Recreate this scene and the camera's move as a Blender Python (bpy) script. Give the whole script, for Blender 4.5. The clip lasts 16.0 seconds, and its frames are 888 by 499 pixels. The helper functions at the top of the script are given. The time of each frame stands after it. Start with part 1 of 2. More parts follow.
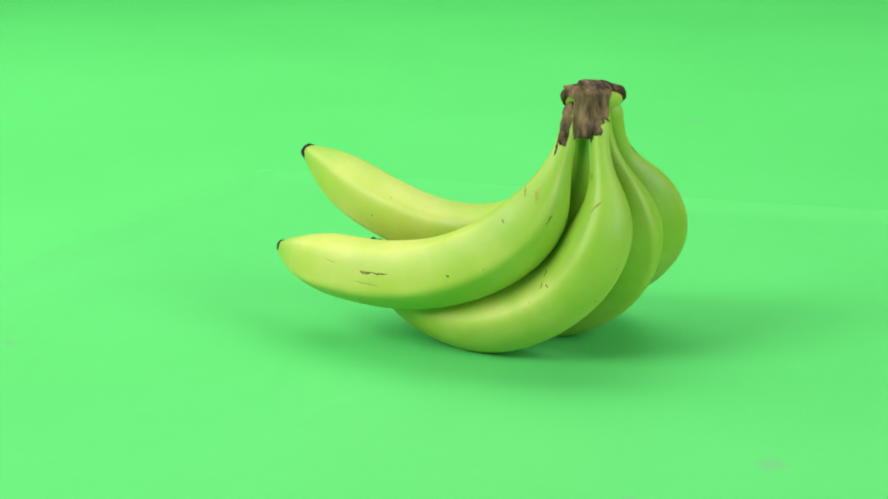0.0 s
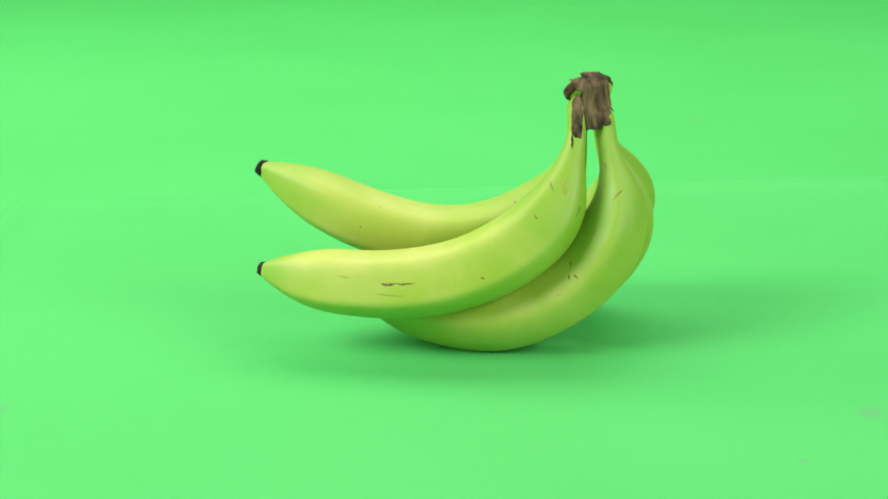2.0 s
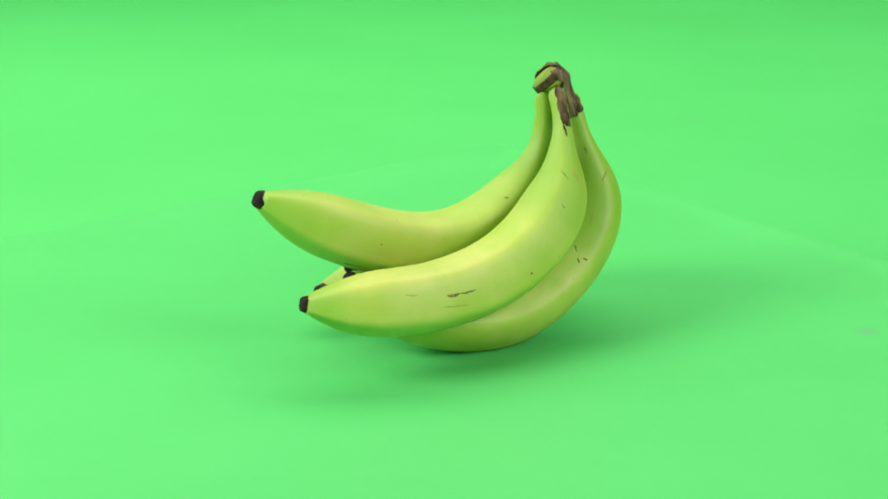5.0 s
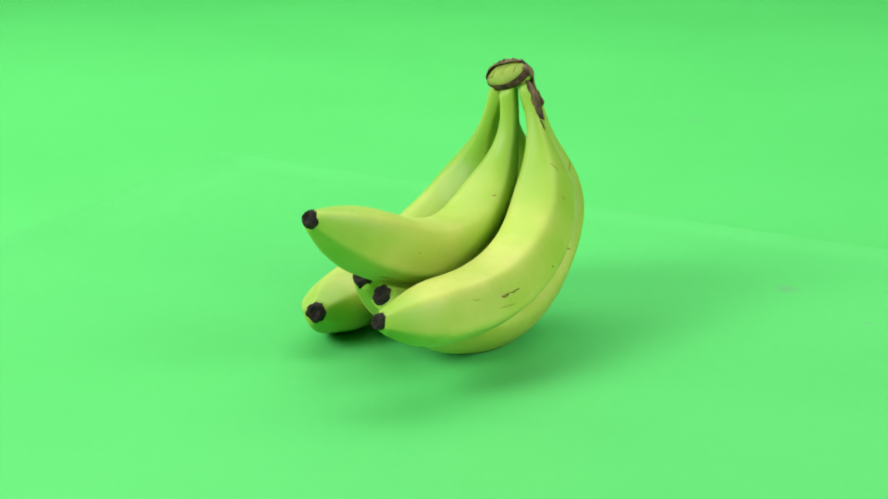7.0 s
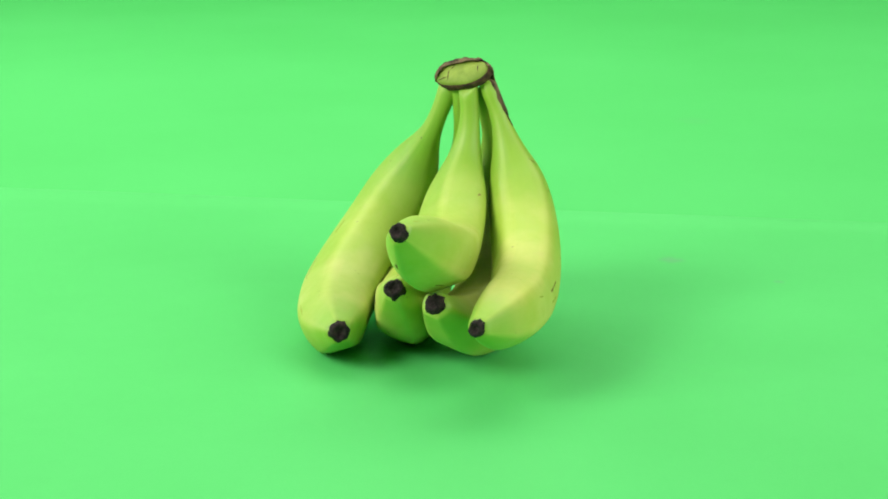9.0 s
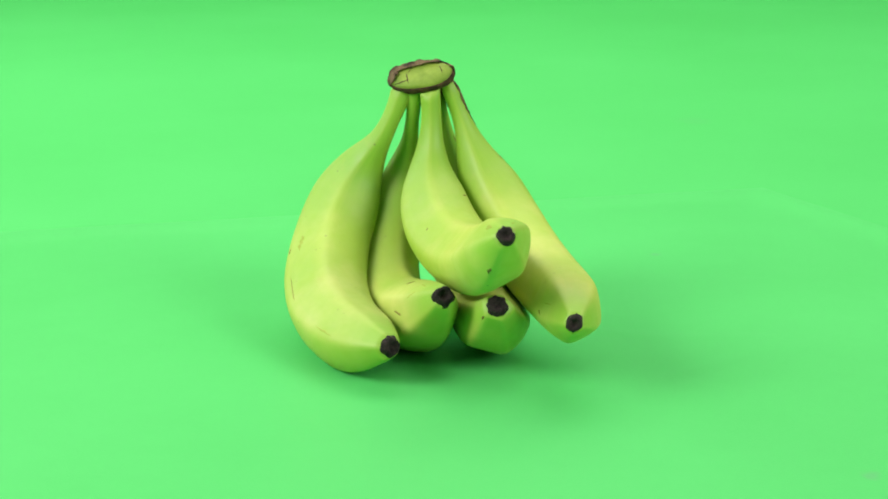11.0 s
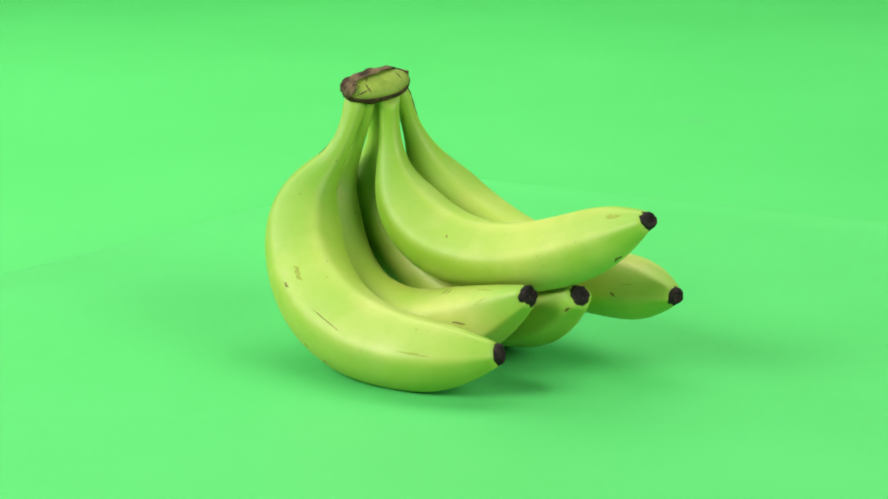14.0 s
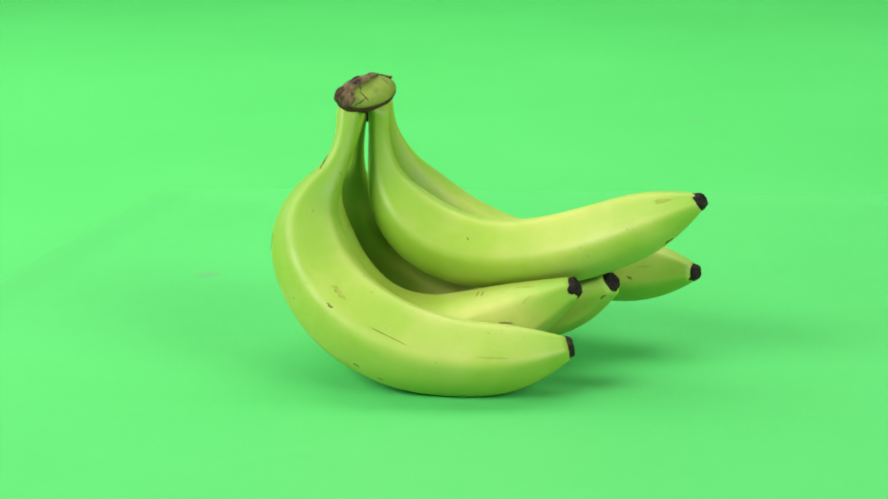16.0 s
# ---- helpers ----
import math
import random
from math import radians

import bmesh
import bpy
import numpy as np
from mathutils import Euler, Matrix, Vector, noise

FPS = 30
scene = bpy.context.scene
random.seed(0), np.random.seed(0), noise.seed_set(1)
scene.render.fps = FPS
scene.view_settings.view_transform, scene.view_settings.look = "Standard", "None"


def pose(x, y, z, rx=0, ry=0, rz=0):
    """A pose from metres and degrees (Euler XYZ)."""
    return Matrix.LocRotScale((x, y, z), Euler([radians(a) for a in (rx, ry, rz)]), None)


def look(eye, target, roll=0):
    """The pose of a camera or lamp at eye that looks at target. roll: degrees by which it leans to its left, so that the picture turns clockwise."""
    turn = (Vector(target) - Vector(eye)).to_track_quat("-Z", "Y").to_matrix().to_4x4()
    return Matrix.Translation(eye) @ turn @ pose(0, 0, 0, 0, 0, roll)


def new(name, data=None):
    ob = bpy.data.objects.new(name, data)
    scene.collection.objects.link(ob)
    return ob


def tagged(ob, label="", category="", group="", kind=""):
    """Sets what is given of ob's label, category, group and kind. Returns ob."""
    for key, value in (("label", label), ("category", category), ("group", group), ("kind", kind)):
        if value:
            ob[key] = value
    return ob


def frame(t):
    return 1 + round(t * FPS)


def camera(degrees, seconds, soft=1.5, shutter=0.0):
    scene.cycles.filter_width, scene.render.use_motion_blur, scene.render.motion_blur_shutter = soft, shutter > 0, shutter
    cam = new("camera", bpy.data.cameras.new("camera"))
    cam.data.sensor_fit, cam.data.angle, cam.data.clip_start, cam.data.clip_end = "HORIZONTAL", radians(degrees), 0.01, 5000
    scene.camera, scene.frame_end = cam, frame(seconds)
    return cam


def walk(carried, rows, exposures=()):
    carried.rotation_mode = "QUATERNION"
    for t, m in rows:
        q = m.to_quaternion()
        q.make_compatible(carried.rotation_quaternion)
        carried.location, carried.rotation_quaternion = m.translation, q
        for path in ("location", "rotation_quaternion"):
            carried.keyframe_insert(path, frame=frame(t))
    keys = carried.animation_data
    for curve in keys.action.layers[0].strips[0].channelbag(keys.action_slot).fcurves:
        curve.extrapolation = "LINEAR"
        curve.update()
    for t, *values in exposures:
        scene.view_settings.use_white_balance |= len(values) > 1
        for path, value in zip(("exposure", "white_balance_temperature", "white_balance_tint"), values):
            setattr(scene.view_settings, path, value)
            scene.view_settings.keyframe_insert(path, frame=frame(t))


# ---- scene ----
# Camera: it stands still before a turntable.
EYE = (0.0000, -0.9000, 0.2877)
AIM = (-0.0172, -0.0298, 0.0588)
cam = camera(27.40, 16.0, soft=1.8)
walk(cam, [(0.0, look(EYE, AIM)), (16.0, look(EYE, AIM))])

# The turntable's angle in degrees, second by second.
TURN = [(0.0, 0.00), (2.0, 24.07), (4.0, 48.17), (6.0, 72.29), (8.0, 96.43), (10.0, 120.58), (12.0, 144.75), (14.0, 168.91), (16.0, 193.08)]

# ---- light ----
world = bpy.data.worlds.new("studio_world")
scene.world = world
world.use_nodes = True
world.node_tree.nodes["Background"].inputs["Color"].default_value = (1.0, 1.0, 1.0, 1)
world.node_tree.nodes["Background"].inputs["Strength"].default_value = 0.02
scene.view_settings.exposure = 0.0


def softbox(name, eye, target, width, height, watts, colour=(1.0, 0.97, 0.93)):
    lamp = bpy.data.lights.new(name, "AREA")
    lamp.shape, lamp.size, lamp.size_y = "RECTANGLE", width, height
    lamp.energy, lamp.color = watts, colour
    ob = new(name, lamp)
    ob.matrix_world = look(eye, target)
    return ob


softbox("softbox_key", (-1.24, -0.76, 1.03), (0, 0, 0.05), 0.8, 0.8, 33)
softbox("softbox_fill", (1.20, -0.90, 0.86), (0, 0, 0.05), 0.9, 0.9, 21.5)
softbox("softbox_top", (0.0, 0.90, 1.55), (0.0, 1.35, 0.0), 2.2, 1.4, 37)
softbox("softbox_side", (-1.40, 0.65, 0.80), (-0.1, 0.2, 0.0), 0.8, 0.8, 8, (1.0, 1.0, 1.0))


# ---- materials ----
def material(name, rough=0.5, spec=0.5):
    mat = bpy.data.materials.new(name)
    mat.use_nodes = True
    tree = mat.node_tree
    bsdf = tree.nodes["Principled BSDF"]
    bsdf.inputs["Roughness"].default_value = rough
    bsdf.inputs["Specular IOR Level"].default_value = spec
    return mat, tree, bsdf


def node(tree, kind, **inputs):
    n = tree.nodes.new(kind)
    for key, value in inputs.items():
        n.inputs[key.replace("_", " ")].default_value = value
    return n


def noise_tex(tree, coords, scale, detail=4.0, rough=0.55):
    n = node(tree, "ShaderNodeTexNoise", Scale=scale, Detail=detail, Roughness=rough)
    tree.links.new(coords, n.inputs["Vector"])
    return n.outputs["Fac"]


def ramp(tree, value, stops):
    n = tree.nodes.new("ShaderNodeValToRGB")
    while len(n.color_ramp.elements) < len(stops):
        n.color_ramp.elements.new(0.5)
    for e, (at, colour) in zip(n.color_ramp.elements, stops):
        e.position = at
        e.color = (*colour, 1) if len(colour) == 3 else colour
    tree.links.new(value, n.inputs["Fac"])
    return n.outputs["Color"]


def grey(a):
    return (a, a, a)


def mix(tree, fac, a, b, blend="MIX"):
    n = tree.nodes.new("ShaderNodeMix")
    n.data_type, n.blend_type = "RGBA", blend
    for socket, v in ((n.inputs[0], fac), (n.inputs[6], a), (n.inputs[7], b)):
        if isinstance(v, (int, float)):
            socket.default_value = v
        elif isinstance(v, tuple):
            socket.default_value = (*v, 1)
        else:
            tree.links.new(v, socket)
    return n.outputs[2]


def math_node(tree, op, a, b=0.0):
    n = tree.nodes.new("ShaderNodeMath")
    n.operation = op
    for socket, v in zip(n.inputs, (a, b)):
        if isinstance(v, (int, float)):
            socket.default_value = v
        else:
            tree.links.new(v, socket)
    return n.outputs[0]


def bump(tree, bsdf, height, strength, distance):
    n = node(tree, "ShaderNodeBump", Strength=strength, Distance=distance)
    tree.links.new(height, n.inputs["Height"])
    tree.links.new(n.outputs["Normal"], bsdf.inputs["Normal"])


def object_coords(tree):
    return tree.nodes.new("ShaderNodeTexCoord").outputs["Object"]


def green_sheet(name, tone, rough, wrinkle, stains):
    """Matt chroma-green cloth or paper with soft creases and faint stains."""
    mat, tree, bsdf = material(name, rough, 0.2)
    co = object_coords(tree)
    big = noise_tex(tree, co, 3.0, 3.0)
    fine = noise_tex(tree, co, 900.0, 2.0)
    r, g, b = tone
    base = ramp(tree, big, [(0.3, (r * 0.93, g * 0.965, b * 0.93)), (0.7, (r * 1.07, g * 1.03, b * 1.07))])
    spots = ramp(tree, noise_tex(tree, co, 14.0, 2.0), [(0.76, grey(0.0)), (0.84, grey(1.0))])
    base = mix(tree, math_node(tree, "MULTIPLY", spots, 0.06), base, (r * 1.3, g * 0.8, b * 1.3))
    for x, y, radius, strength in stains:
        away = tree.nodes.new("ShaderNodeVectorMath")
        away.operation = "DISTANCE"
        tree.links.new(co, away.inputs[0])
        away.inputs[1].default_value = (x, y, 0.0)
        edge = math_node(tree, "ADD", away.outputs["Value"], math_node(tree, "MULTIPLY", math_node(tree, "SUBTRACT", noise_tex(tree, co, 160.0), 0.5), radius * 1.6))
        mask = ramp(tree, math_node(tree, "DIVIDE", edge, radius), [(0.45, grey(strength)), (0.95, grey(0.0))])
        base = mix(tree, mask, base, (r * 2.2, g * 0.62, b * 1.7))
    tree.links.new(base, bsdf.inputs["Base Color"])
    height = math_node(tree, "ADD", math_node(tree, "MULTIPLY", noise_tex(tree, co, 9.0, 3.0, 0.4), wrinkle), math_node(tree, "MULTIPLY", fine, 0.01))
    bump(tree, bsdf, height, 0.5, 0.02)
    return mat


GREEN_BACK = green_sheet("green_backdrop_cloth", (0.079, 0.520, 0.120), 0.75, 0.15, [(0.183, 0.636, 0.020, 0.07)])
GREEN_TOP = green_sheet("green_turntable_sheet", (0.088, 0.527, 0.131), 0.46, 0.25,
                        [(0.1255, -0.1650, 0.009, 0.35), (-0.243, -0.002, 0.006, 0.3), (0.062, -0.205, 0.004, 0.3)])


def plain_paint(name, colour):
    mat, tree, bsdf = material(name, 0.8, 0.3)
    co = object_coords(tree)
    r, g, b = colour
    tree.links.new(ramp(tree, noise_tex(tree, co, 2.5), [(0.3, (r * 0.94, g * 0.94, b * 0.94)), (0.7, colour)]), bsdf.inputs["Base Color"])
    bump(tree, bsdf, noise_tex(tree, co, 220.0), 0.15, 0.002)
    return mat


WALL = plain_paint("studio_wall_paint", (0.09, 0.09, 0.09))
FLOOR = plain_paint("studio_floor_paint", (0.15, 0.15, 0.15))


def banana_skin(name, ripe):
    """Unripe skin: green stalk and end, yellow-green body, paler ridges, fine specks, painted highlights."""
    mat, tree, bsdf = material(name, 0.5, 0.65)
    co = object_coords(tree)
    uv = tree.nodes.new("ShaderNodeUVMap")
    uv.uv_map = "skin"
    sep = tree.nodes.new("ShaderNodeSeparateXYZ")
    tree.links.new(uv.outputs["UV"], sep.inputs["Vector"])
    along, around = sep.outputs["X"], sep.outputs["Y"]
    def tone(r, g, b):
        return (r * ripe * 1.05, g * (0.645 + 0.3 * ripe), b * 0.80)

    wobble = math_node(tree, "MULTIPLY", math_node(tree, "SUBTRACT", noise_tex(tree, co, 26.0), 0.5), 0.22)
    body = ramp(tree, math_node(tree, "ADD", along, wobble),
                [(0.0, (0.24, 0.43, 0.036)), (0.24, tone(0.185, 0.415, 0.026)), (0.42, tone(0.30, 0.495, 0.050)), (0.62, tone(0.385, 0.54, 0.080)),
                 (0.86, tone(0.415, 0.55, 0.100)), (0.97, (0.25, 0.44, 0.042))])
    # streaks that run lengthwise
    stretch = tree.nodes.new("ShaderNodeCombineXYZ")
    tree.links.new(math_node(tree, "MULTIPLY", along, 3.0), stretch.inputs["X"])
    tree.links.new(math_node(tree, "MULTIPLY", around, 22.0), stretch.inputs["Y"])
    streak = noise_tex(tree, stretch.outputs["Vector"], 1.6, 5.0)
    body = mix(tree, ramp(tree, streak, [(0.45, grey(0.0)), (0.75, grey(0.22))]), body, (0.30, 0.50, 0.035))
    drift = ramp(tree, noise_tex(tree, co, 17.0, 3.0), [(0.36, grey(0.0)), (0.62, grey(0.60))])
    body = mix(tree, drift, body, tone(0.235, 0.455, 0.034))
    # pale patches on the belly of the fruit: broad highlights painted into the skin
    pale_sheen = math_node(tree, "MULTIPLY", ramp(tree, noise_tex(tree, co, 24.0, 4.0, 0.6), [(0.42, grey(0.0)), (0.70, grey(0.72))]),
                      ramp(tree, along, [(0.22, grey(0.0)), (0.45, grey(1.0)), (0.88, grey(1.0)), (0.96, grey(0.0))]))
    body = mix(tree, pale_sheen, body, tone(0.50, 0.60, 0.185))
    # paler ridges: partly the skin's own tone, partly light painted on
    ridge = math_node(tree, "ADD", math_node(tree, "COSINE", math_node(tree, "MULTIPLY", around, 10 * math.pi)),
                      math_node(tree, "MULTIPLY", math_node(tree, "SUBTRACT", streak, 0.5), 1.2))
    body = mix(tree, ramp(tree, ridge, [(0.40, grey(0.0)), (1.3, grey(0.13))]), body, (0.52, 0.59, 0.13))
    # greener furrows between the ridges: facet shading put into the colour
    body = mix(tree, ramp(tree, ridge, [(0.0, grey(0.12)), (0.30, grey(0.0))]), body, (0.22, 0.45, 0.025))
    blotch = ramp(tree, noise_tex(tree, co, 75.0, 5.0), [(0.60, grey(0.0)), (0.80, grey(0.28))])
    body = mix(tree, blotch, body, (0.40, 0.37, 0.10))
    cell = node(tree, "ShaderNodeTexVoronoi", Scale=170.0)
    tree.links.new(co, cell.inputs["Vector"])
    sparse = ramp(tree, noise_tex(tree, co, 55.0), [(0.56, grey(0.0)), (0.64, grey(1.0))])
    dot = math_node(tree, "MULTIPLY", ramp(tree, cell.outputs["Distance"], [(0.06, grey(1.0)), (0.13, grey(0.0))]), sparse)
    body = mix(tree, math_node(tree, "MULTIPLY", dot, 0.65), body, (0.10, 0.075, 0.025))
    tree.links.new(body, bsdf.inputs["Base Color"])
    tree.links.new(ramp(tree, noise_tex(tree, co, 120.0), [(0.3, grey(0.48)), (0.7, grey(0.64))]), bsdf.inputs["Roughness"])
    bump(tree, bsdf, math_node(tree, "ADD", noise_tex(tree, co, 60.0), math_node(tree, "MULTIPLY", streak, 0.15)), 0.15, 0.0012)
    return mat


SKIN = banana_skin("banana_skin", 1.02)
SKIN_RIPER = banana_skin("riper_banana_skin", 1.07)
SKIN_GREENER = banana_skin("greener_banana_skin", 0.96)


def dry_matter(name, dark, light, scale, rough=0.85, fibre=1.0):
    mat, tree, bsdf = material(name, rough, 0.25)
    stretch = node(tree, "ShaderNodeMapping", Scale=(1.0, 1.0, fibre))
    tree.links.new(object_coords(tree), stretch.inputs["Vector"])
    co = stretch.outputs["Vector"]
    tree.links.new(ramp(tree, noise_tex(tree, co, scale, 6.0, 0.65), [(0.38, dark), (0.66, light)]), bsdf.inputs["Base Color"])
    bump(tree, bsdf, noise_tex(tree, co, scale * 3.0, 5.0), 0.8, 0.0012)
    return mat


BLACK_TIP = dry_matter("dried_black_blossom_end", (0.006, 0.005, 0.005), (0.038, 0.028, 0.024), 330.0)
HUSK = dry_matter("dry_brown_husk", (0.012, 0.008, 0.005), (0.24, 0.165, 0.085), 150.0, fibre=0.25)
RIM = dry_matter("dark_brown_rim", (0.03, 0.018, 0.01), (0.11, 0.06, 0.03), 200.0)
CUT = dry_matter("olive_green_cut", (0.15, 0.235, 0.026), (0.26, 0.36, 0.05), 70.0, 0.6)
SCAR = dry_matter("brown_scar", (0.09, 0.07, 0.020), (0.26, 0.23, 0.060), 300.0)
SCRATCH = dry_matter("thin_brown_scratch", (0.14, 0.12, 0.03), (0.30, 0.30, 0.06), 300.0)
BRUISE = dry_matter("faint_tan_scuff", (0.29, 0.37, 0.055), (0.36, 0.43, 0.080), 300.0)


# ---- helpers for meshes ----
def mesh_object(name, bm, mat, parent=None, label=""):
    me = bpy.data.meshes.new(name)
    bm.to_mesh(me)
    bm.free()
    for poly in me.polygons:
        poly.use_smooth = True
    me.materials.append(mat)
    ob = new(name, me)
    ob.parent = parent
    if label:
        tagged(ob, label)
    return ob


part = mesh_object


def bspline(points, u):
    """A clamped cubic B-spline through control rows, at u from 0 to 1."""
    pts = np.array(points)
    n, k = len(pts), 3
    knots = np.concatenate([[0.0] * k, np.linspace(0, 1, n - k + 1), [1.0] * k])
    u = min(max(u, 0.0), 1.0 - 1e-9)
    i = int(np.searchsorted(knots, u, side="right")) - 1
    d = [pts[j + i - k].copy() for j in range(k + 1)]
    for r in range(1, k + 1):
        for j in range(k, r - 1, -1):
            a = (u - knots[j + i - k]) / (knots[j + 1 + i - r] - knots[j + i - k])
            d[j] = (1 - a) * d[j - 1] + a * d[j]
    return d[k]


def loft(bm, rings, cap=True):
    """Skin a list of equal rings of points."""
    made = [[bm.verts.new(p) for p in ring] for ring in rings]
    n = len(made[0])
    for a, b in zip(made, made[1:]):
        for i in range(n):
            bm.faces.new((a[i], a[(i + 1) % n], b[(i + 1) % n], b[i]))
    if cap:
        bm.faces.new(list(reversed(made[0])))
        bm.faces.new(made[-1])
    return made


# ---- the studio ----
def studio():
    # backdrop: one sheet that lies on the table and sweeps up behind
    bm = bmesh.new()
    prof = [(-1.1, -0.0018)] + [(y * 0.1, -0.0016) for y in range(-10, 16)]
    for k in range(1, 13):
        a = k / 12 * math.radians(82)
        prof.append((1.5 + 0.55 * math.sin(a), -0.0018 + 0.55 * (1 - math.cos(a))))
    y, z = prof[-1]
    for k in range(1, 10):
        prof.append((y + 0.02 * k, z + 0.16 * k))
    xs = [-1.9 + 0.1 * i for i in range(39)]
    rows = []
    for y, z in prof:
        rows.append([bm.verts.new((x, y, z + 0.002 * noise.noise((x * 2.5, y * 2.5, 1.0)) * (1 if y > 0.7 else 0))) for x in xs])
    for a, b in zip(rows, rows[1:]):
        for i in range(len(xs) - 1):
            bm.faces.new((a[i], a[i + 1], b[i + 1], b[i]))
    back = mesh_object("backdrop", bm, GREEN_BACK)
    sol = back.modifiers.new("thickness", "SOLIDIFY")
    sol.thickness, sol.offset = 0.0015, -1
    tagged(back, "seamless bright chroma-green studio backdrop sweeping up behind", "backdrop", kind="structure")

    def slab(name, lo, hi, mat, label, category):
        b = bmesh.new()
        bmesh.ops.create_cube(b, size=1.0)
        for v in b.verts:
            v.co = Vector([lo[i] + (v.co[i] + 0.5) * (hi[i] - lo[i]) for i in range(3)])
        ob = mesh_object(name, b, mat)
        for poly in ob.data.polygons:
            poly.use_smooth = False
        tagged(ob, label, category, kind="structure")

    # unseen floor, walls and ceiling added round the set; dark, to limit bounce
    slab("floor", (-2.6, -2.6, -0.1), (2.6, 2.8, -0.014), FLOOR, "unseen grey floor added under the backdrop", "floor")
    slab("wall_north", (-2.6, 2.8, -0.1), (2.6, 2.9, 2.7), WALL, "unseen dark grey wall added behind the backdrop", "wall")
    slab("wall_south", (-2.6, -2.7, -0.1), (2.6, -2.6, 2.7), WALL, "unseen dark grey wall added to close the set", "wall")
    slab("wall_east", (2.6, -2.7, -0.1), (2.7, 2.9, 2.7), WALL, "unseen dark grey wall added to close the set", "wall")
    slab("wall_west", (-2.7, -2.7, -0.1), (-2.6, 2.9, 2.7), WALL, "unseen dark grey wall added to close the set", "wall")
    slab("ceiling", (-2.7, -2.7, 2.7), (2.7, 2.9, 2.8), WALL, "unseen dark grey ceiling added over the set", "ceiling")



def ease(x):
    x = min(max(x, 0.0), 1.0)
    return x * x * (3 - 2 * x)


def turntable_sheet():
    """A green sheet, cut roughly square, that turns under the fruit; its far corners curl a little."""
    corners = [Vector(c) for c in ((0.455, 0.240), (0.130, -0.392), (-0.440, -0.250), (-0.160, 0.415))]
    n = 150
    folds = [((-0.1035, -0.0882), (-0.0985, -0.0250), 0.00035), ((0.0000, -0.0550), (-0.0480, -0.0760), 0.00045),
             ((-0.0480, -0.0760), (-0.0900, -0.1250), 0.00025), ((0.060, 0.120), (0.165, 0.150), 0.0003)]
    bm = bmesh.new()
    grid = []
    for i in range(n + 1):
        row = []
        for j in range(n + 1):
            u, v = i / n, j / n
            p = corners[0].lerp(corners[1], u).lerp(corners[3].lerp(corners[2], u), v)
            edge = max(abs(u - 0.5), abs(v - 0.5)) * 2
            far = max(0.0, p.length - 0.22)
            z = 0.0006 * noise.noise((p.x * 6, p.y * 6, 0.3)) * min(1, far * 8) + 0.0026 * ease((edge - 0.88) / 0.12) ** 2
            for a, b, high in folds:
                a, b = Vector(a), Vector(b)
                t = min(max((p - a).dot(b - a) / (b - a).length_squared, 0.0), 1.0)
                away = (p - a.lerp(b, t)).length
                z += high * math.exp(-(away / 0.004) ** 2) * math.sin(math.pi * (0.1 + 0.8 * t))
            row.append(bm.verts.new((p.x, p.y, z)))
        grid.append(row)
    for i in range(n):
        for j in range(n):
            bm.faces.new((grid[i][j], grid[i][j + 1], grid[i + 1][j + 1], grid[i + 1][j]))
    bmesh.ops.recalc_face_normals(bm, faces=bm.faces)
    ob = mesh_object("turntable_sheet", bm, GREEN_TOP)
    sol = ob.modifiers.new("thickness", "SOLIDIFY")
    sol.thickness, sol.offset, sol.use_rim = 0.0004, -1, False
    return tagged(ob, "loose bright green sheet turning under the bananas on the backdrop", "sheet")


# ---- the bananas ----
SPINE_A = [(0.0650, -0.0067, 0.1293, 0.0067),
           (0.0679, 0.0020, 0.1040, 0.0026),
           (0.0839, 0.0049, 0.0876, 0.0099),
           (0.0906, 0.0116, 0.0678, 0.0186),
           (0.0860, 0.0265, 0.0469, 0.0196),
           (0.0711, 0.0449, 0.0305, 0.0208),
           (0.0482, 0.0607, 0.0202, 0.0204),
           (0.0216, 0.0715, 0.0167, 0.0180),
           (-0.0041, 0.0775, 0.0180, 0.0166),
           (-0.0256, 0.0803, 0.0223, 0.0053)]
SPINE_B = [(0.0593, -0.0087, 0.1300, 0.0051),
           (0.0631, -0.0095, 0.1055, 0.0022),
           (0.0763, -0.0180, 0.0871, 0.0062),
           (0.0805, -0.0137, 0.0643, 0.0151),
           (0.0745, -0.0015, 0.0413, 0.0167),
           (0.0590, 0.0126, 0.0232, 0.0169),
           (0.0359, 0.0251, 0.0149, 0.0181),
           (0.0097, 0.0351, 0.0186, 0.0186),
           (-0.0149, 0.0447, 0.0300, 0.0157),
           (-0.0354, 0.0549, 0.0446, 0.0049)]
SPINE_C = [(0.0592, -0.0199, 0.1241, 0.0063),
           (0.0584, -0.0261, 0.1063, 0.0035),
           (0.0626, -0.0312, 0.0884, 0.0087),
           (0.0620, -0.0338, 0.0687, 0.0183),
           (0.0517, -0.0300, 0.0468, 0.0195),
           (0.0317, -0.0230, 0.0283, 0.0187),
           (0.0065, -0.0106, 0.0176, 0.0201),
           (-0.0187, 0.0081, 0.0178, 0.0176),
           (-0.0418, 0.0274, 0.0254, 0.0150),
           (-0.0583, 0.0414, 0.0422, 0.0062)]
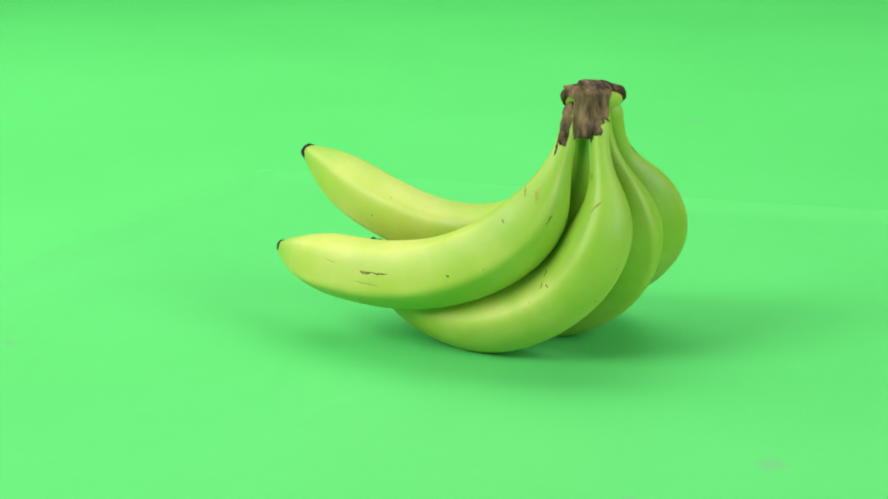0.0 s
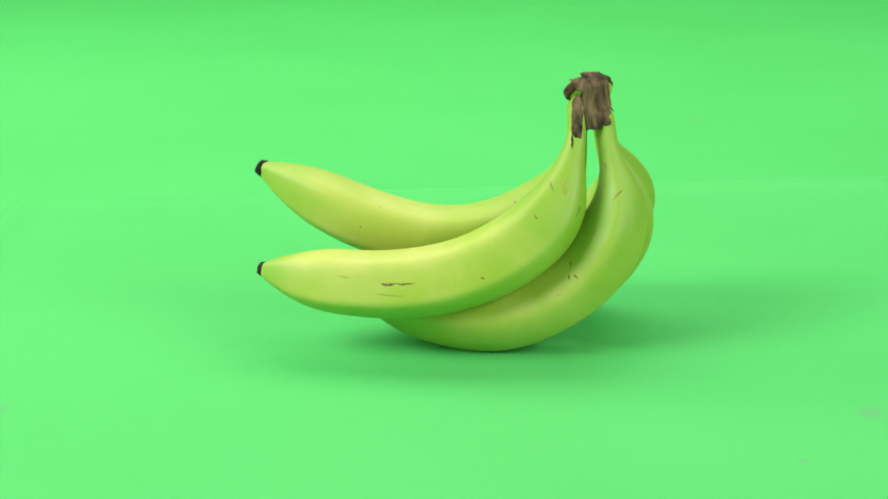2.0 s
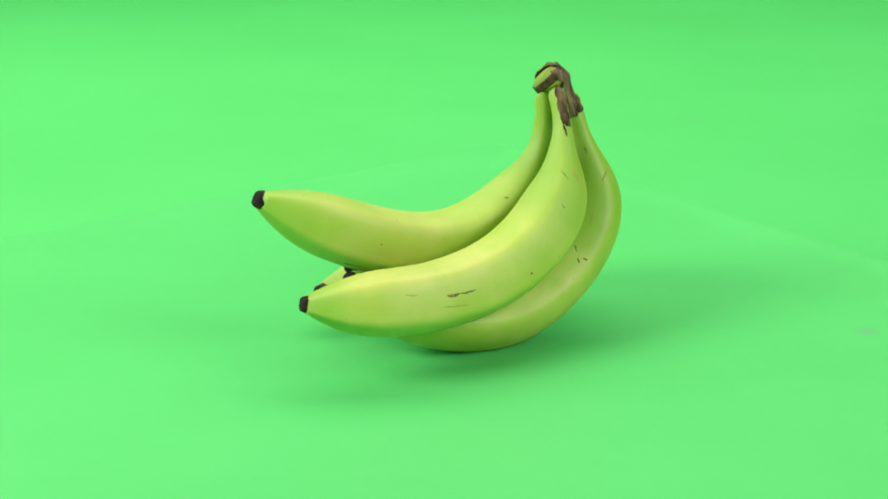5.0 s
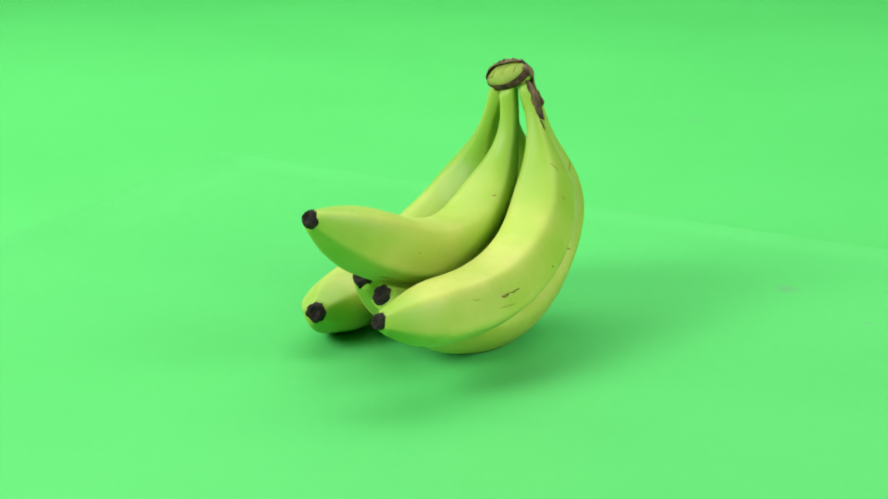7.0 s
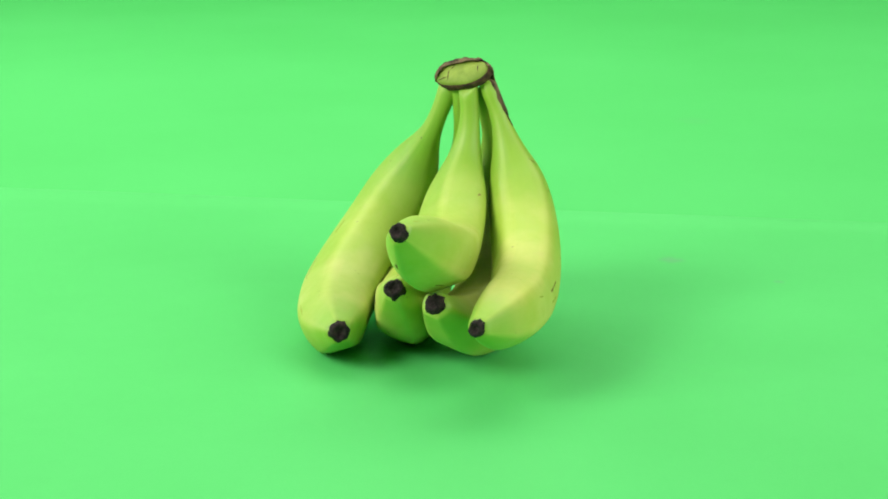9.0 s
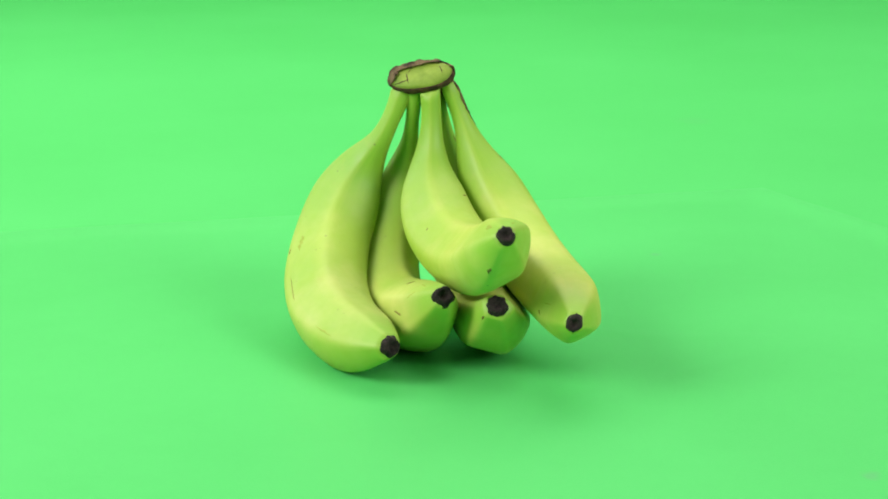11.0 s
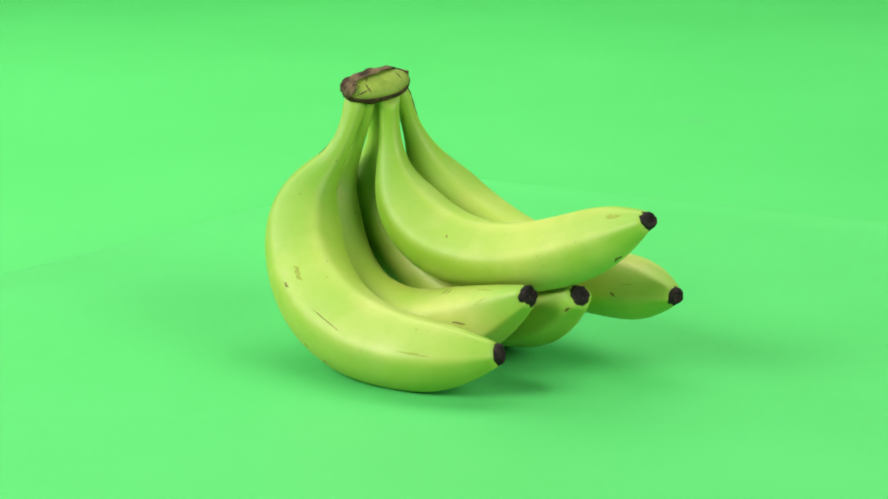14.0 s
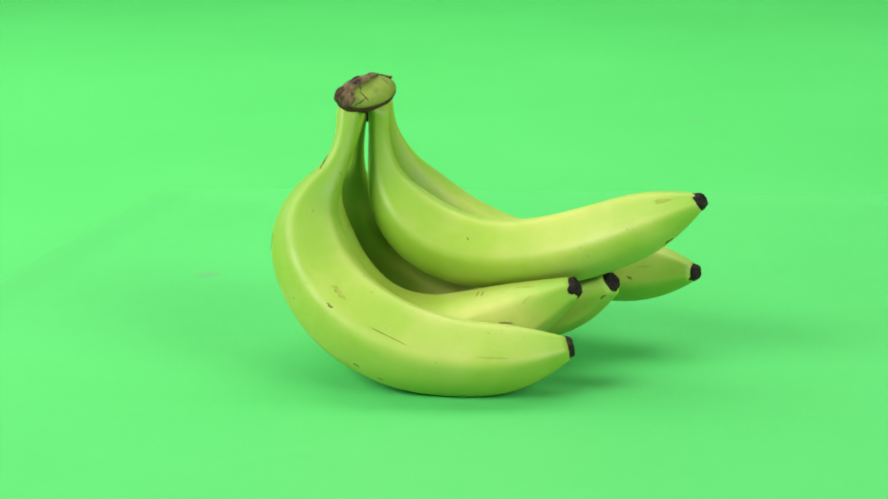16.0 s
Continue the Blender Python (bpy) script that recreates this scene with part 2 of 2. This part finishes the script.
SPINE_D = [(0.0454, -0.0180, 0.1308, 0.0050),
           (0.0439, -0.0246, 0.1160, 0.0035),
           (0.0375, -0.0277, 0.0975, 0.0063),
           (0.0301, -0.0314, 0.0785, 0.0163),
           (0.0135, -0.0299, 0.0604, 0.0181),
           (-0.0113, -0.0224, 0.0465, 0.0176),
           (-0.0398, -0.0104, 0.0392, 0.0173),
           (-0.0670, 0.0042, 0.0389, 0.0164),
           (-0.0890, 0.0204, 0.0403, 0.0157),
           (-0.1038, 0.0357, 0.0427, 0.0039)]
SPINE_E = [(0.0489, -0.0083, 0.1363, 0.0061),
           (0.0497, -0.0122, 0.1166, 0.0042),
           (0.0491, -0.0102, 0.0938, 0.0061),
           (0.0414, -0.0028, 0.0749, 0.0152),
           (0.0238, 0.0067, 0.0587, 0.0178),
           (-0.0020, 0.0171, 0.0525, 0.0166),
           (-0.0316, 0.0285, 0.0563, 0.0167),
           (-0.0577, 0.0425, 0.0668, 0.0174),
           (-0.0776, 0.0574, 0.0783, 0.0147),
           (-0.0930, 0.0695, 0.0879, 0.0039)]
RING = 60


def frames_along(spine, steps, begin, end):
    """Points, radii and steady cross axes along a spine; the first axis starts on its outer side."""
    us = [begin + (end - begin) * i / (steps - 1) for i in range(steps)]
    dense = np.array([bspline(spine, i / 300) for i in range(301)])
    length = np.concatenate([[0.0], np.cumsum(np.linalg.norm(np.diff(dense[:, :3], axis=0), axis=1))])
    length /= length[-1]
    rows = [[float(np.interp(u, length, dense[:, j])) for j in range(4)] for u in us]
    pts = [Vector(r[:3]) for r in rows]
    tans = [(pts[min(i + 1, steps - 1)] - pts[max(i - 1, 0)]).normalized() for i in range(steps)]
    mid = steps // 2
    chord = (pts[0] + pts[-1]) / 2
    side = pts[mid] - chord
    side = (side - side.dot(tans[mid]) * tans[mid]).normalized()
    sides = [None] * steps
    sides[mid] = side
    for i in list(range(mid + 1, steps)):
        s = sides[i - 1] - sides[i - 1].dot(tans[i]) * tans[i]
        sides[i] = s.normalized()
    for i in range(mid - 1, -1, -1):
        s = sides[i + 1] - sides[i + 1].dot(tans[i]) * tans[i]
        sides[i] = s.normalized()
    return us, pts, [r[3] for r in rows], tans, sides


def facet(phi, amount):
    """A soft five-sided outline: ridges at every 72 degrees, flats between."""
    a = (phi + math.pi / 5) % (2 * math.pi / 5) - math.pi / 5
    soft = math.sqrt(a * a + 0.012)
    side = math.cos(math.pi / 5) / math.cos(math.pi / 5 - soft)
    return 1.0 + amount * 0.9 * (side - 0.865)


CROWN = Vector((0.0550, -0.0084, 0.1331))
CROWN_LONG = Vector((0.8301, 0.5380, -0.1467)).normalized()
CROWN_FACE = Vector((-0.2869, 0.6376, 0.7150)).normalized()


def banana(spine, parent, phase, amount, seed, skin, wide=0.0, skew=0.0):
    steps, end = 84, 0.996
    us, pts, radii, tans, sides = frames_along(spine, steps, 0.0, end)
    bm = bmesh.new()
    uv = bm.loops.layers.uv.new("skin")
    rings = []
    for i, u in enumerate(us):
        side, over = sides[i], tans[i].cross(sides[i])
        am = amount * (0.35 + 0.65 * ease((u - 0.12) / 0.2)) * (1.10 - 0.10 * ease((1.0 - u) / 0.26))
        r = radii[i] * (0.25 + 0.75 * math.sqrt(min(1.0, u / 0.03)))
        ring = []
        for k in range(RING):
            phi = 2 * math.pi * k / RING
            lump = 1.0 + 0.016 * noise.noise((math.cos(phi) * 1.2 + seed * 7, math.sin(phi) * 1.2, u * 7))
            oval = 1.0 + (wide * math.cos(2 * phi) + skew * math.sin(2 * phi)) * am / amount
            rr = r * facet(phi + phase + 0.06 * math.sin(u * 3 + seed), am) * lump * oval
            p = pts[i] + side * (math.cos(phi) * rr) + over * (math.sin(phi) * rr)
            above = (p - CROWN).dot(CROWN_FACE) + 0.0030 + 0.0002 * i
            if u < 0.15 and above > 0:
                p = p - CROWN_FACE * above
            ring.append(p)
        rings.append(ring)
    made = loft(bm, rings)
    index = {}
    for i, ring in enumerate(made):
        for k, v in enumerate(ring):
            index[v] = (us[i], k)
    bm.verts.index_update()
    for f in bm.faces:
        ks = [index[l.vert][1] for l in f.loops]
        wrap = max(ks) - min(ks) > RING / 2 and len(ks) == 4
        for l in f.loops:
            u, k = index[l.vert]
            twist = phase + 0.06 * math.sin(u * 3 + seed)
            l[uv].uv = (u, ((k + RING if wrap and k == 0 else k) / RING) + twist / (2 * math.pi))
    bmesh.ops.recalc_face_normals(bm, faces=bm.faces)
    body = part("banana", bm, skin, parent)
    # the dried blossom end: a short rough stub with a hollow face
    last, tan, r = pts[-1], tans[-1], radii[-1] * 0.95
    side, over = sides[-1], tans[-1].cross(sides[-1])
    tip = bmesh.new()
    rnd = random.Random(seed)
    prof = [(-0.0022, 0.92), (-0.0012, 1.06), (0.0004, 1.0), (0.0018, 0.90), (0.0028, 0.78), (0.0030, 0.60), (0.0020, 0.40), (0.0014, 0.18)]
    rings = []
    rough = [rnd.uniform(0.9, 1.12) for _ in range(20)]
    for d, f in prof:
        rings.append([last + tan * (d + rnd.uniform(-0.0003, 0.0003)) + (side * math.cos(2 * math.pi * k / 20) + over * math.sin(2 * math.pi * k / 20))
                      * (min(r, 0.0052) * f * rough[k] * facet(2 * math.pi * k / 20 + phase, 0.35) * rnd.uniform(0.96, 1.04)) for k in range(20)])
    loft(tip, rings)
    bmesh.ops.recalc_face_normals(tip, faces=tip.faces)
    part("blossom_tip", tip, BLACK_TIP, body, "dried black blossom end")
    return body


def surface(ob):
    from mathutils.bvhtree import BVHTree
    me = ob.data
    return BVHTree.FromPolygons([v.co for v in me.vertices], [p.vertices for p in me.polygons])


def scar(ob, at, way, length, width, mat, name="scar", seed=1, lift=0.00012, taper=1.0, rag=1.0):
    """A thin ragged mark that lies on the skin, centred near a point and running along a direction."""
    tree = surface(ob)
    rnd = random.Random(seed)
    at, way = Vector(at), Vector(way).normalized()
    place, normal, _, _ = tree.find_nearest(at)
    way = (way - way.dot(normal) * normal).normalized()
    cross = normal.cross(way)
    n, m = 12, 4
    bm = bmesh.new()
    rows = []
    for i in range(n + 1):
        a = i / n - 0.5
        half = width * 0.40 * (1 - taper * abs(2 * a) ** 2.2) * (1 + rag * rnd.uniform(-0.45, 0.25)) + width * 0.03
        off = width * 0.35 * noise.noise((a * 5, seed * 3.1, 0))
        row = []
        for j in range(m + 1):
            p = place + way * (a * length) + cross * (off + (j / m * 2 - 1) * half)
            q, qn, _, _ = tree.find_nearest(p)
            row.append(bm.verts.new(q + qn * (lift if 0 < j < m and 0 < i < n else -0.00005)))
        rows.append(row)
    for i in range(n):
        for j in range(m):
            bm.faces.new((rows[i][j], rows[i][j + 1], rows[i + 1][j + 1], rows[i + 1][j]))
    bmesh.ops.recalc_face_normals(bm, faces=bm.faces)
    return part(name, bm, mat, ob)


def crown(parent, stalk_d, stalk_c):
    """The woody head of the hand: a slanted pale cut in front, dry brown husk behind."""
    centre, a, n = CROWN, CROWN_LONG, CROWN_FACE
    b = n.cross(a)
    if b.z < 0:
        b = -b

    def behind(depth):
        """The way back from the cut: straight at first, then down along the stalks."""
        return (-n * min(depth, 0.0030) + Vector((0.42, -0.62, -0.22)) * min(max(depth - 0.0030, 0.0), 0.0080)
                + Vector((-0.04, -0.26, -0.96)) * max(depth - 0.0110, 0.0))

    count = 44

    def oval(depth, wide, high, shift=0.0, wob=0.0, seed=0):
        out = []
        for k in range(count):
            phi = 2 * math.pi * k / count
            c, s = math.cos(phi), math.sin(phi)
            lump = 1 + wob * noise.noise((c * 2, s * 2, seed + depth * 200))
            p = centre + behind(depth) + a * (wide * lump * math.copysign(abs(c) ** 0.85, c) + shift) + b * (high * lump * s)
            out.append(p)
        return out

    bm = bmesh.new()
    loft(bm, [oval(0.0004, 0.0174, 0.0085), oval(0.0036, 0.0170, 0.0083), oval(0.006, 0.0162, 0.0078, 0, 0.05), oval(0.0090, 0.0140, 0.0066, -0.0004, 0.06),
              oval(0.0115, 0.0105, 0.0050, -0.0008, 0.06), oval(0.0130, 0.005, 0.0024, -0.0010)])
    bmesh.ops.recalc_face_normals(bm, faces=bm.faces)
    head = part("crown", bm, SKIN, parent, "woody crown joining the stalks")
    if not head.data.uv_layers:
        head.data.uv_layers.new(name="skin")
    face = bmesh.new()
    loft(face, [oval(0.001, 0.0175, 0.0086), oval(-0.0005, 0.0174, 0.0085, wob=0.02), oval(-0.0014, 0.0158, 0.0076), oval(-0.0022, 0.0128, 0.0060), oval(-0.0027, 0.0085, 0.0040), oval(-0.0029, 0.0040, 0.0018)])
    bmesh.ops.recalc_face_normals(face, faces=face.faces)
    cut = part("cut_face", face, CUT, head, "olive green dried cut face")
    # dry cracks in the cut
    for k, (along, across, way, length, width) in enumerate([(0.0062, -0.0030, b + a * 0.25, 0.0070, 0.0011), (0.0052, 0.0020, b - a * 0.5, 0.0040, 0.0008),
                                                             (-0.0120, 0.0010, b * 0.8 + a * 0.4, 0.0060, 0.0007), (0.0100, -0.0052, a - b * 0.2, 0.0090, 0.0010)]):
        scar(cut, centre + a * along + b * across + n * 0.003, way, length, width, RIM, "crack", 40 + k)
    rim = bmesh.new()
    loft(rim, [oval(0.0002, 0.0172, 0.0084, wob=0.02), oval(-0.0005, 0.0177, 0.0088, wob=0.03, seed=2), oval(0.0006, 0.0180, 0.0091, wob=0.03, seed=3), oval(0.0026, 0.0181, 0.0091, wob=0.05, seed=5), oval(0.0042, 0.0178, 0.0090, wob=0.10, seed=6),
               oval(0.0046, 0.0164, 0.0078)], cap=False)
    bmesh.ops.recalc_face_normals(rim, faces=rim.faces)
    part("rim", rim, RIM, head, "dark dried rim round the cut")
    # dry husk over the top and the back, ragged at its edges
    husk = bmesh.new()
    rows = []
    m, cols = 16, 34
    for i in range(m + 1):
        f = i / m
        row = []
        for j in range(cols + 1):
            phi = math.radians(14 + 158 * j / cols)
            c, s = math.cos(phi), math.sin(phi)
            ragged = 0.0016 * noise.noise((j * 0.35, 0.0, 4.0)) + 0.0007 * noise.noise((j * 1.1, 3.0, 4.0))
            back = ease((-c - 0.30) / 0.35)
            long = 0.0245 - 0.0200 * ease((c - 0.22) / 0.22) + 0.0075 * back * (1 - ease((-c - 0.90) / 0.1))
            depth = -0.0008 + f * long + ragged * (1.0 if i in (0, m) else 0.3)
            wide = 0.0178 - 0.0056 * f ** 1.4
            high = 0.0092 + 0.0004 * math.sin(math.pi * min(1.0, f * 1.1)) - 0.0016 * f
            bulge = 1 + 0.045 * noise.noise((c * 3.5, s * 3.5, f * 4))
            p = centre + behind(depth) + a * (wide * bulge * math.copysign(abs(c) ** 0.85, c) - 0.003 * f) + b * (high * bulge * s)
            # a standing lip, nearly level, round one end of the cut
            lip = max(0.0, 0.1388 - p.z) * ease((0.22 - f) / 0.22) * ease((0.25 - c) / 0.4)
            row.append(p + Vector((0.0, 0.0, lip)))
        rows.append(row)
    # it clings to the crown and to the stalks below
    skins = []
    for ob in (head, stalk_d, stalk_c):
        skins.append(surface(ob))
    for i in range(2, m + 1):
        hold = ease((i / m - 0.10) / 0.25)
        for j in range(cols + 1):
            p = rows[i][j]
            best = None
            for skin in skins:
                q, qn, _, away = skin.find_nearest(p)
                inside = (p - q).dot(qn) < 0
                score = -away if inside else away
                if best is None or score < best[0]:
                    best = (score, q + qn * 0.0007)
            rows[i][j] = p.lerp(best[1], hold)
    for _ in range(3):
        old = [[p.copy() for p in row] for row in rows]
        for i in range(2, m):
            for j in range(1, cols):
                rows[i][j] = old[i][j] * 0.5 + (old[i - 1][j] + old[i + 1][j] + old[i][j - 1] + old[i][j + 1]) * 0.125
    rows = [[husk.verts.new(p) for p in row] for row in rows]
    for i in range(m):
        for j in range(cols):
            husk.faces.new((rows[i][j], rows[i][j + 1], rows[i + 1][j + 1], rows[i + 1][j]))
    bmesh.ops.recalc_face_normals(husk, faces=husk.faces)
    shell = part("husk", husk, HUSK, head, "dry brown husk")
    sol = shell.modifiers.new("thickness", "SOLIDIFY")
    sol.thickness, sol.offset = 0.0007, 0
    # a dry flap that folds over one end of the cut
    flap = bmesh.new()
    rows = []
    for i in range(9):
        row = []
        for j in range(23):
            phi = math.radians(-30 + 160 * j / 22)
            c, s = math.cos(phi), math.sin(phi)
            inner = 0.60 + 0.20 * noise.noise((j * 0.45, 1.0, 8.0)) + 0.25 * ease((j - 17) / 5) - 0.16 * ease((s - 0.3) / 0.5) + 0.25 * ease((5 - j) / 5)
            r = 1.02 - (1.02 - min(inner, 1.0)) * i / 8
            lift = 0.0012 + 0.0027 * ease((1.0 - r) / 0.33) + 0.0009 * noise.noise((j * 0.9, i * 0.7, 2.0)) - 0.0022 * ease((r - 0.94) / 0.08)
            row.append(flap.verts.new(centre + n * lift + a * (0.0180 * r * math.copysign(abs(c) ** 0.85, c)) + b * (0.0091 * r * s)))
        rows.append(row)
    for i in range(8):
        for j in range(22):
            flap.faces.new((rows[i][j], rows[i][j + 1], rows[i + 1][j + 1], rows[i + 1][j]))
    bmesh.ops.recalc_face_normals(flap, faces=flap.faces)
    fold = part("husk_flap", flap, HUSK, head, "dry brown flap over the cut")
    sol = fold.modifiers.new("thickness", "SOLIDIFY")
    sol.thickness, sol.offset = 0.0006, 0
    # a dark, dried knob that curls over the far end of the cut
    knob = bmesh.new()
    bmesh.ops.create_icosphere(knob, subdivisions=3, radius=1.0)
    lengthwise = Vector((0.62, 0.25, -0.70)).normalized()
    for v in knob.verts:
        p = v.co.copy()
        crag = 1 + 0.30 * noise.noise(p * 1.7) + 0.14 * noise.noise(p * 4.5)
        long = p.dot(lengthwise)
        v.co = centre + a * 0.0150 + b * 0.0045 - n * 0.0010 + (lengthwise * (long * 0.0046) + (p - lengthwise * long) * 0.0027) * crag
    part("husk_knob", knob, RIM, head, "dark dried knob at the crown's end")
    # tongues of husk that hang down on two stalks
    scar(stalk_d, (0.0425, -0.0240, 0.1240), (-0.18, -0.30, -0.9), 0.0290, 0.0110, HUSK, "husk_tongue", 3, 0.0006, 0.6, 0.3)
    scar(stalk_d, (0.0375, -0.0290, 0.1095), (-0.10, -0.30, -0.9), 0.0075, 0.0016, RIM, "husk_tongue", 5, 0.0003)
    scar(stalk_c, (0.0560, -0.0265, 0.1275), (0.05, -0.30, -0.9), 0.0170, 0.0110, HUSK, "husk_tongue", 7, 0.0008, 0.35, 0.25)
    return head


def banana_bunch():
    root = new("banana_bunch")
    tagged(root, "bunch of five unripe yellow-green bananas standing on green sheet", "bananas")
    a = banana(SPINE_A, root, radians(-75.2), 0.86, 1, SKIN_GREENER, 0.014, -0.048)
    b = banana(SPINE_B, root, radians(-24.5), 0.86, 2, SKIN, 0.021, 0.020)
    c = banana(SPINE_C, root, radians(-77.2), 0.86, 3, SKIN_RIPER, -0.050, 0.063)
    d = banana(SPINE_D, root, radians(-42.2), 0.86, 4, SKIN_RIPER, -0.001, -0.019)
    e = banana(SPINE_E, root, radians(-47.0), 0.86, 5, SKIN, -0.042, -0.088)
    crown(root, d, c)
    # scars, scratches and scuffs on the skins
    scar(a, (0.0798, 0.0035, 0.1021), (0.36, 0.67, -0.65), 0.0125, 0.0022, RIM, seed=1)
    scar(a, (0.0849, 0.0551, 0.0419), (-0.67, 0.62, -0.41), 0.0046, 0.0016, SCAR, seed=2)
    scar(a, (0.0601, 0.0731, 0.0306), (-0.79, 0.50, -0.35), 0.0216, 0.0008, SCRATCH, seed=3)
    scar(a, (0.0140, 0.0899, 0.0227), (-0.99, 0.17, -0.01), 0.0169, 0.0014, BRUISE, seed=4)
    scar(a, (0.0738, 0.0624, 0.0144), (-0.77, 0.49, -0.41), 0.0038, 0.0016, SCAR, seed=5)
    scar(a, (0.0631, 0.0675, 0.0087), (-0.83, 0.51, -0.24), 0.0033, 0.0016, SCAR, seed=6)
    scar(a, (0.0804, 0.0531, 0.0484), (-0.52, 0.64, -0.57), 0.0117, 0.0043, BRUISE, seed=7)
    scar(a, (0.1089, 0.0125, 0.0645), (0.08, 0.18, -0.98), 0.0096, 0.0014, SCAR, seed=8)
    scar(b, (0.0097, 0.0382, 0.0397), (-0.48, -0.85, 0.21), 0.0057, 0.0011, SCAR, seed=9)
    scar(b, (0.0076, 0.0398, 0.0402), (-0.53, -0.81, 0.26), 0.0050, 0.0011, SCAR, seed=10)
    scar(b, (-0.0009, 0.0563, 0.0284), (-0.97, 0.25, -0.04), 0.0082, 0.0016, SCAR, seed=11)
    scar(b, (-0.0122, 0.0481, 0.0445), (-0.85, 0.50, 0.14), 0.0116, 0.0014, BRUISE, seed=12)
    scar(b, (-0.0113, 0.0551, 0.0398), (-0.76, -0.17, 0.63), 0.0070, 0.0016, BRUISE, seed=13)
    scar(c, (-0.0526, 0.0459, 0.0356), (-0.63, 0.37, 0.68), 0.0038, 0.0019, SCAR, seed=14)
    scar(c, (0.0567, -0.0424, 0.0836), (0.74, 0.08, 0.67), 0.0085, 0.0013, SCRATCH, seed=15)
    scar(c, (0.0544, -0.0326, 0.0966), (0.00, -0.51, -0.86), 0.0038, 0.0014, SCAR, seed=16)
    scar(c, (0.0307, -0.0399, 0.0510), (-0.36, -0.48, -0.80), 0.0043, 0.0011, SCAR, seed=17)
    scar(c, (0.0288, -0.0430, 0.0451), (-0.14, -0.44, -0.89), 0.0036, 0.0011, SCAR, seed=18)
    scar(c, (0.0320, -0.0454, 0.0451), (0.54, -0.60, -0.59), 0.0030, 0.0014, SCAR, seed=19)
    scar(c, (0.0424, -0.0432, 0.0643), (-0.51, -0.04, -0.86), 0.0093, 0.0014, BRUISE, seed=20)
    scar(d, (-0.0716, 0.0281, 0.0395), (-0.81, 0.45, -0.39), 0.0038, 0.0019, SCAR, seed=21)
    scar(d, (-0.0780, 0.0301, 0.0459), (-0.91, 0.38, 0.19), 0.0087, 0.0011, BRUISE, seed=22)
    scar(d, (0.0222, -0.0373, 0.0903), (-0.12, -0.83, -0.55), 0.0067, 0.0011, SCAR, seed=23)
    scar(d, (0.0279, -0.0409, 0.0902), (-0.13, -0.61, -0.78), 0.0104, 0.0040, BRUISE, seed=24)
    scar(d, (-0.0574, -0.0197, 0.0439), (0.85, -0.52, 0.03), 0.0076, 0.0024, SCAR, seed=25)
    scar(d, (-0.0505, -0.0237, 0.0444), (0.86, -0.50, 0.05), 0.0106, 0.0014, SCRATCH, seed=26)
    scar(d, (-0.0756, -0.0066, 0.0465), (0.78, -0.61, -0.13), 0.0069, 0.0011, BRUISE, seed=27)
    scar(d, (0.0348, -0.0450, 0.0773), (0.53, 0.30, 0.79), 0.0062, 0.0014, SCAR, seed=28)
    scar(d, (-0.0161, -0.0410, 0.0479), (0.83, -0.27, -0.49), 0.0020, 0.0014, SCAR, seed=29)
    scar(d, (0.0110, -0.0432, 0.0772), (0.19, -0.70, -0.68), 0.0030, 0.0011, SCAR, seed=30)
    scar(d, (-0.0567, -0.0205, 0.0384), (0.86, -0.50, -0.05), 0.0157, 0.0014, BRUISE, seed=31)
    scar(e, (-0.0746, 0.0651, 0.0897), (-0.88, 0.45, 0.15), 0.0096, 0.0024, BRUISE, seed=32)
    scar(e, (-0.0790, 0.0666, 0.0676), (-0.72, 0.32, 0.62), 0.0057, 0.0022, SCAR, seed=33)
    scar(e, (0.0116, 0.0265, 0.0649), (-0.57, 0.57, -0.59), 0.0021, 0.0011, SCAR, seed=34)
    scar(e, (0.0188, -0.0055, 0.0737), (0.40, -0.87, -0.28), 0.0025, 0.0016, SCAR, seed=35)
    scar(e, (-0.0580, 0.0385, 0.0501), (0.65, -0.73, -0.21), 0.0096, 0.0016, SCAR, seed=36)
    scar(e, (-0.0746, 0.0658, 0.0893), (-0.93, 0.24, 0.27), 0.0091, 0.0019, BRUISE, seed=37)
    scar(e, (-0.0862, 0.0587, 0.0905), (0.51, -0.81, -0.28), 0.0041, 0.0011, BRUISE, seed=38)
    return root


studio()
SHEET = turntable_sheet()
BUNCH = banana_bunch()


def motions():
    rows = [(t, pose(0, 0, 0, 0, 0, turn)) for t, turn in TURN]
    walk(SHEET, rows)
    walk(BUNCH, rows)


motions()
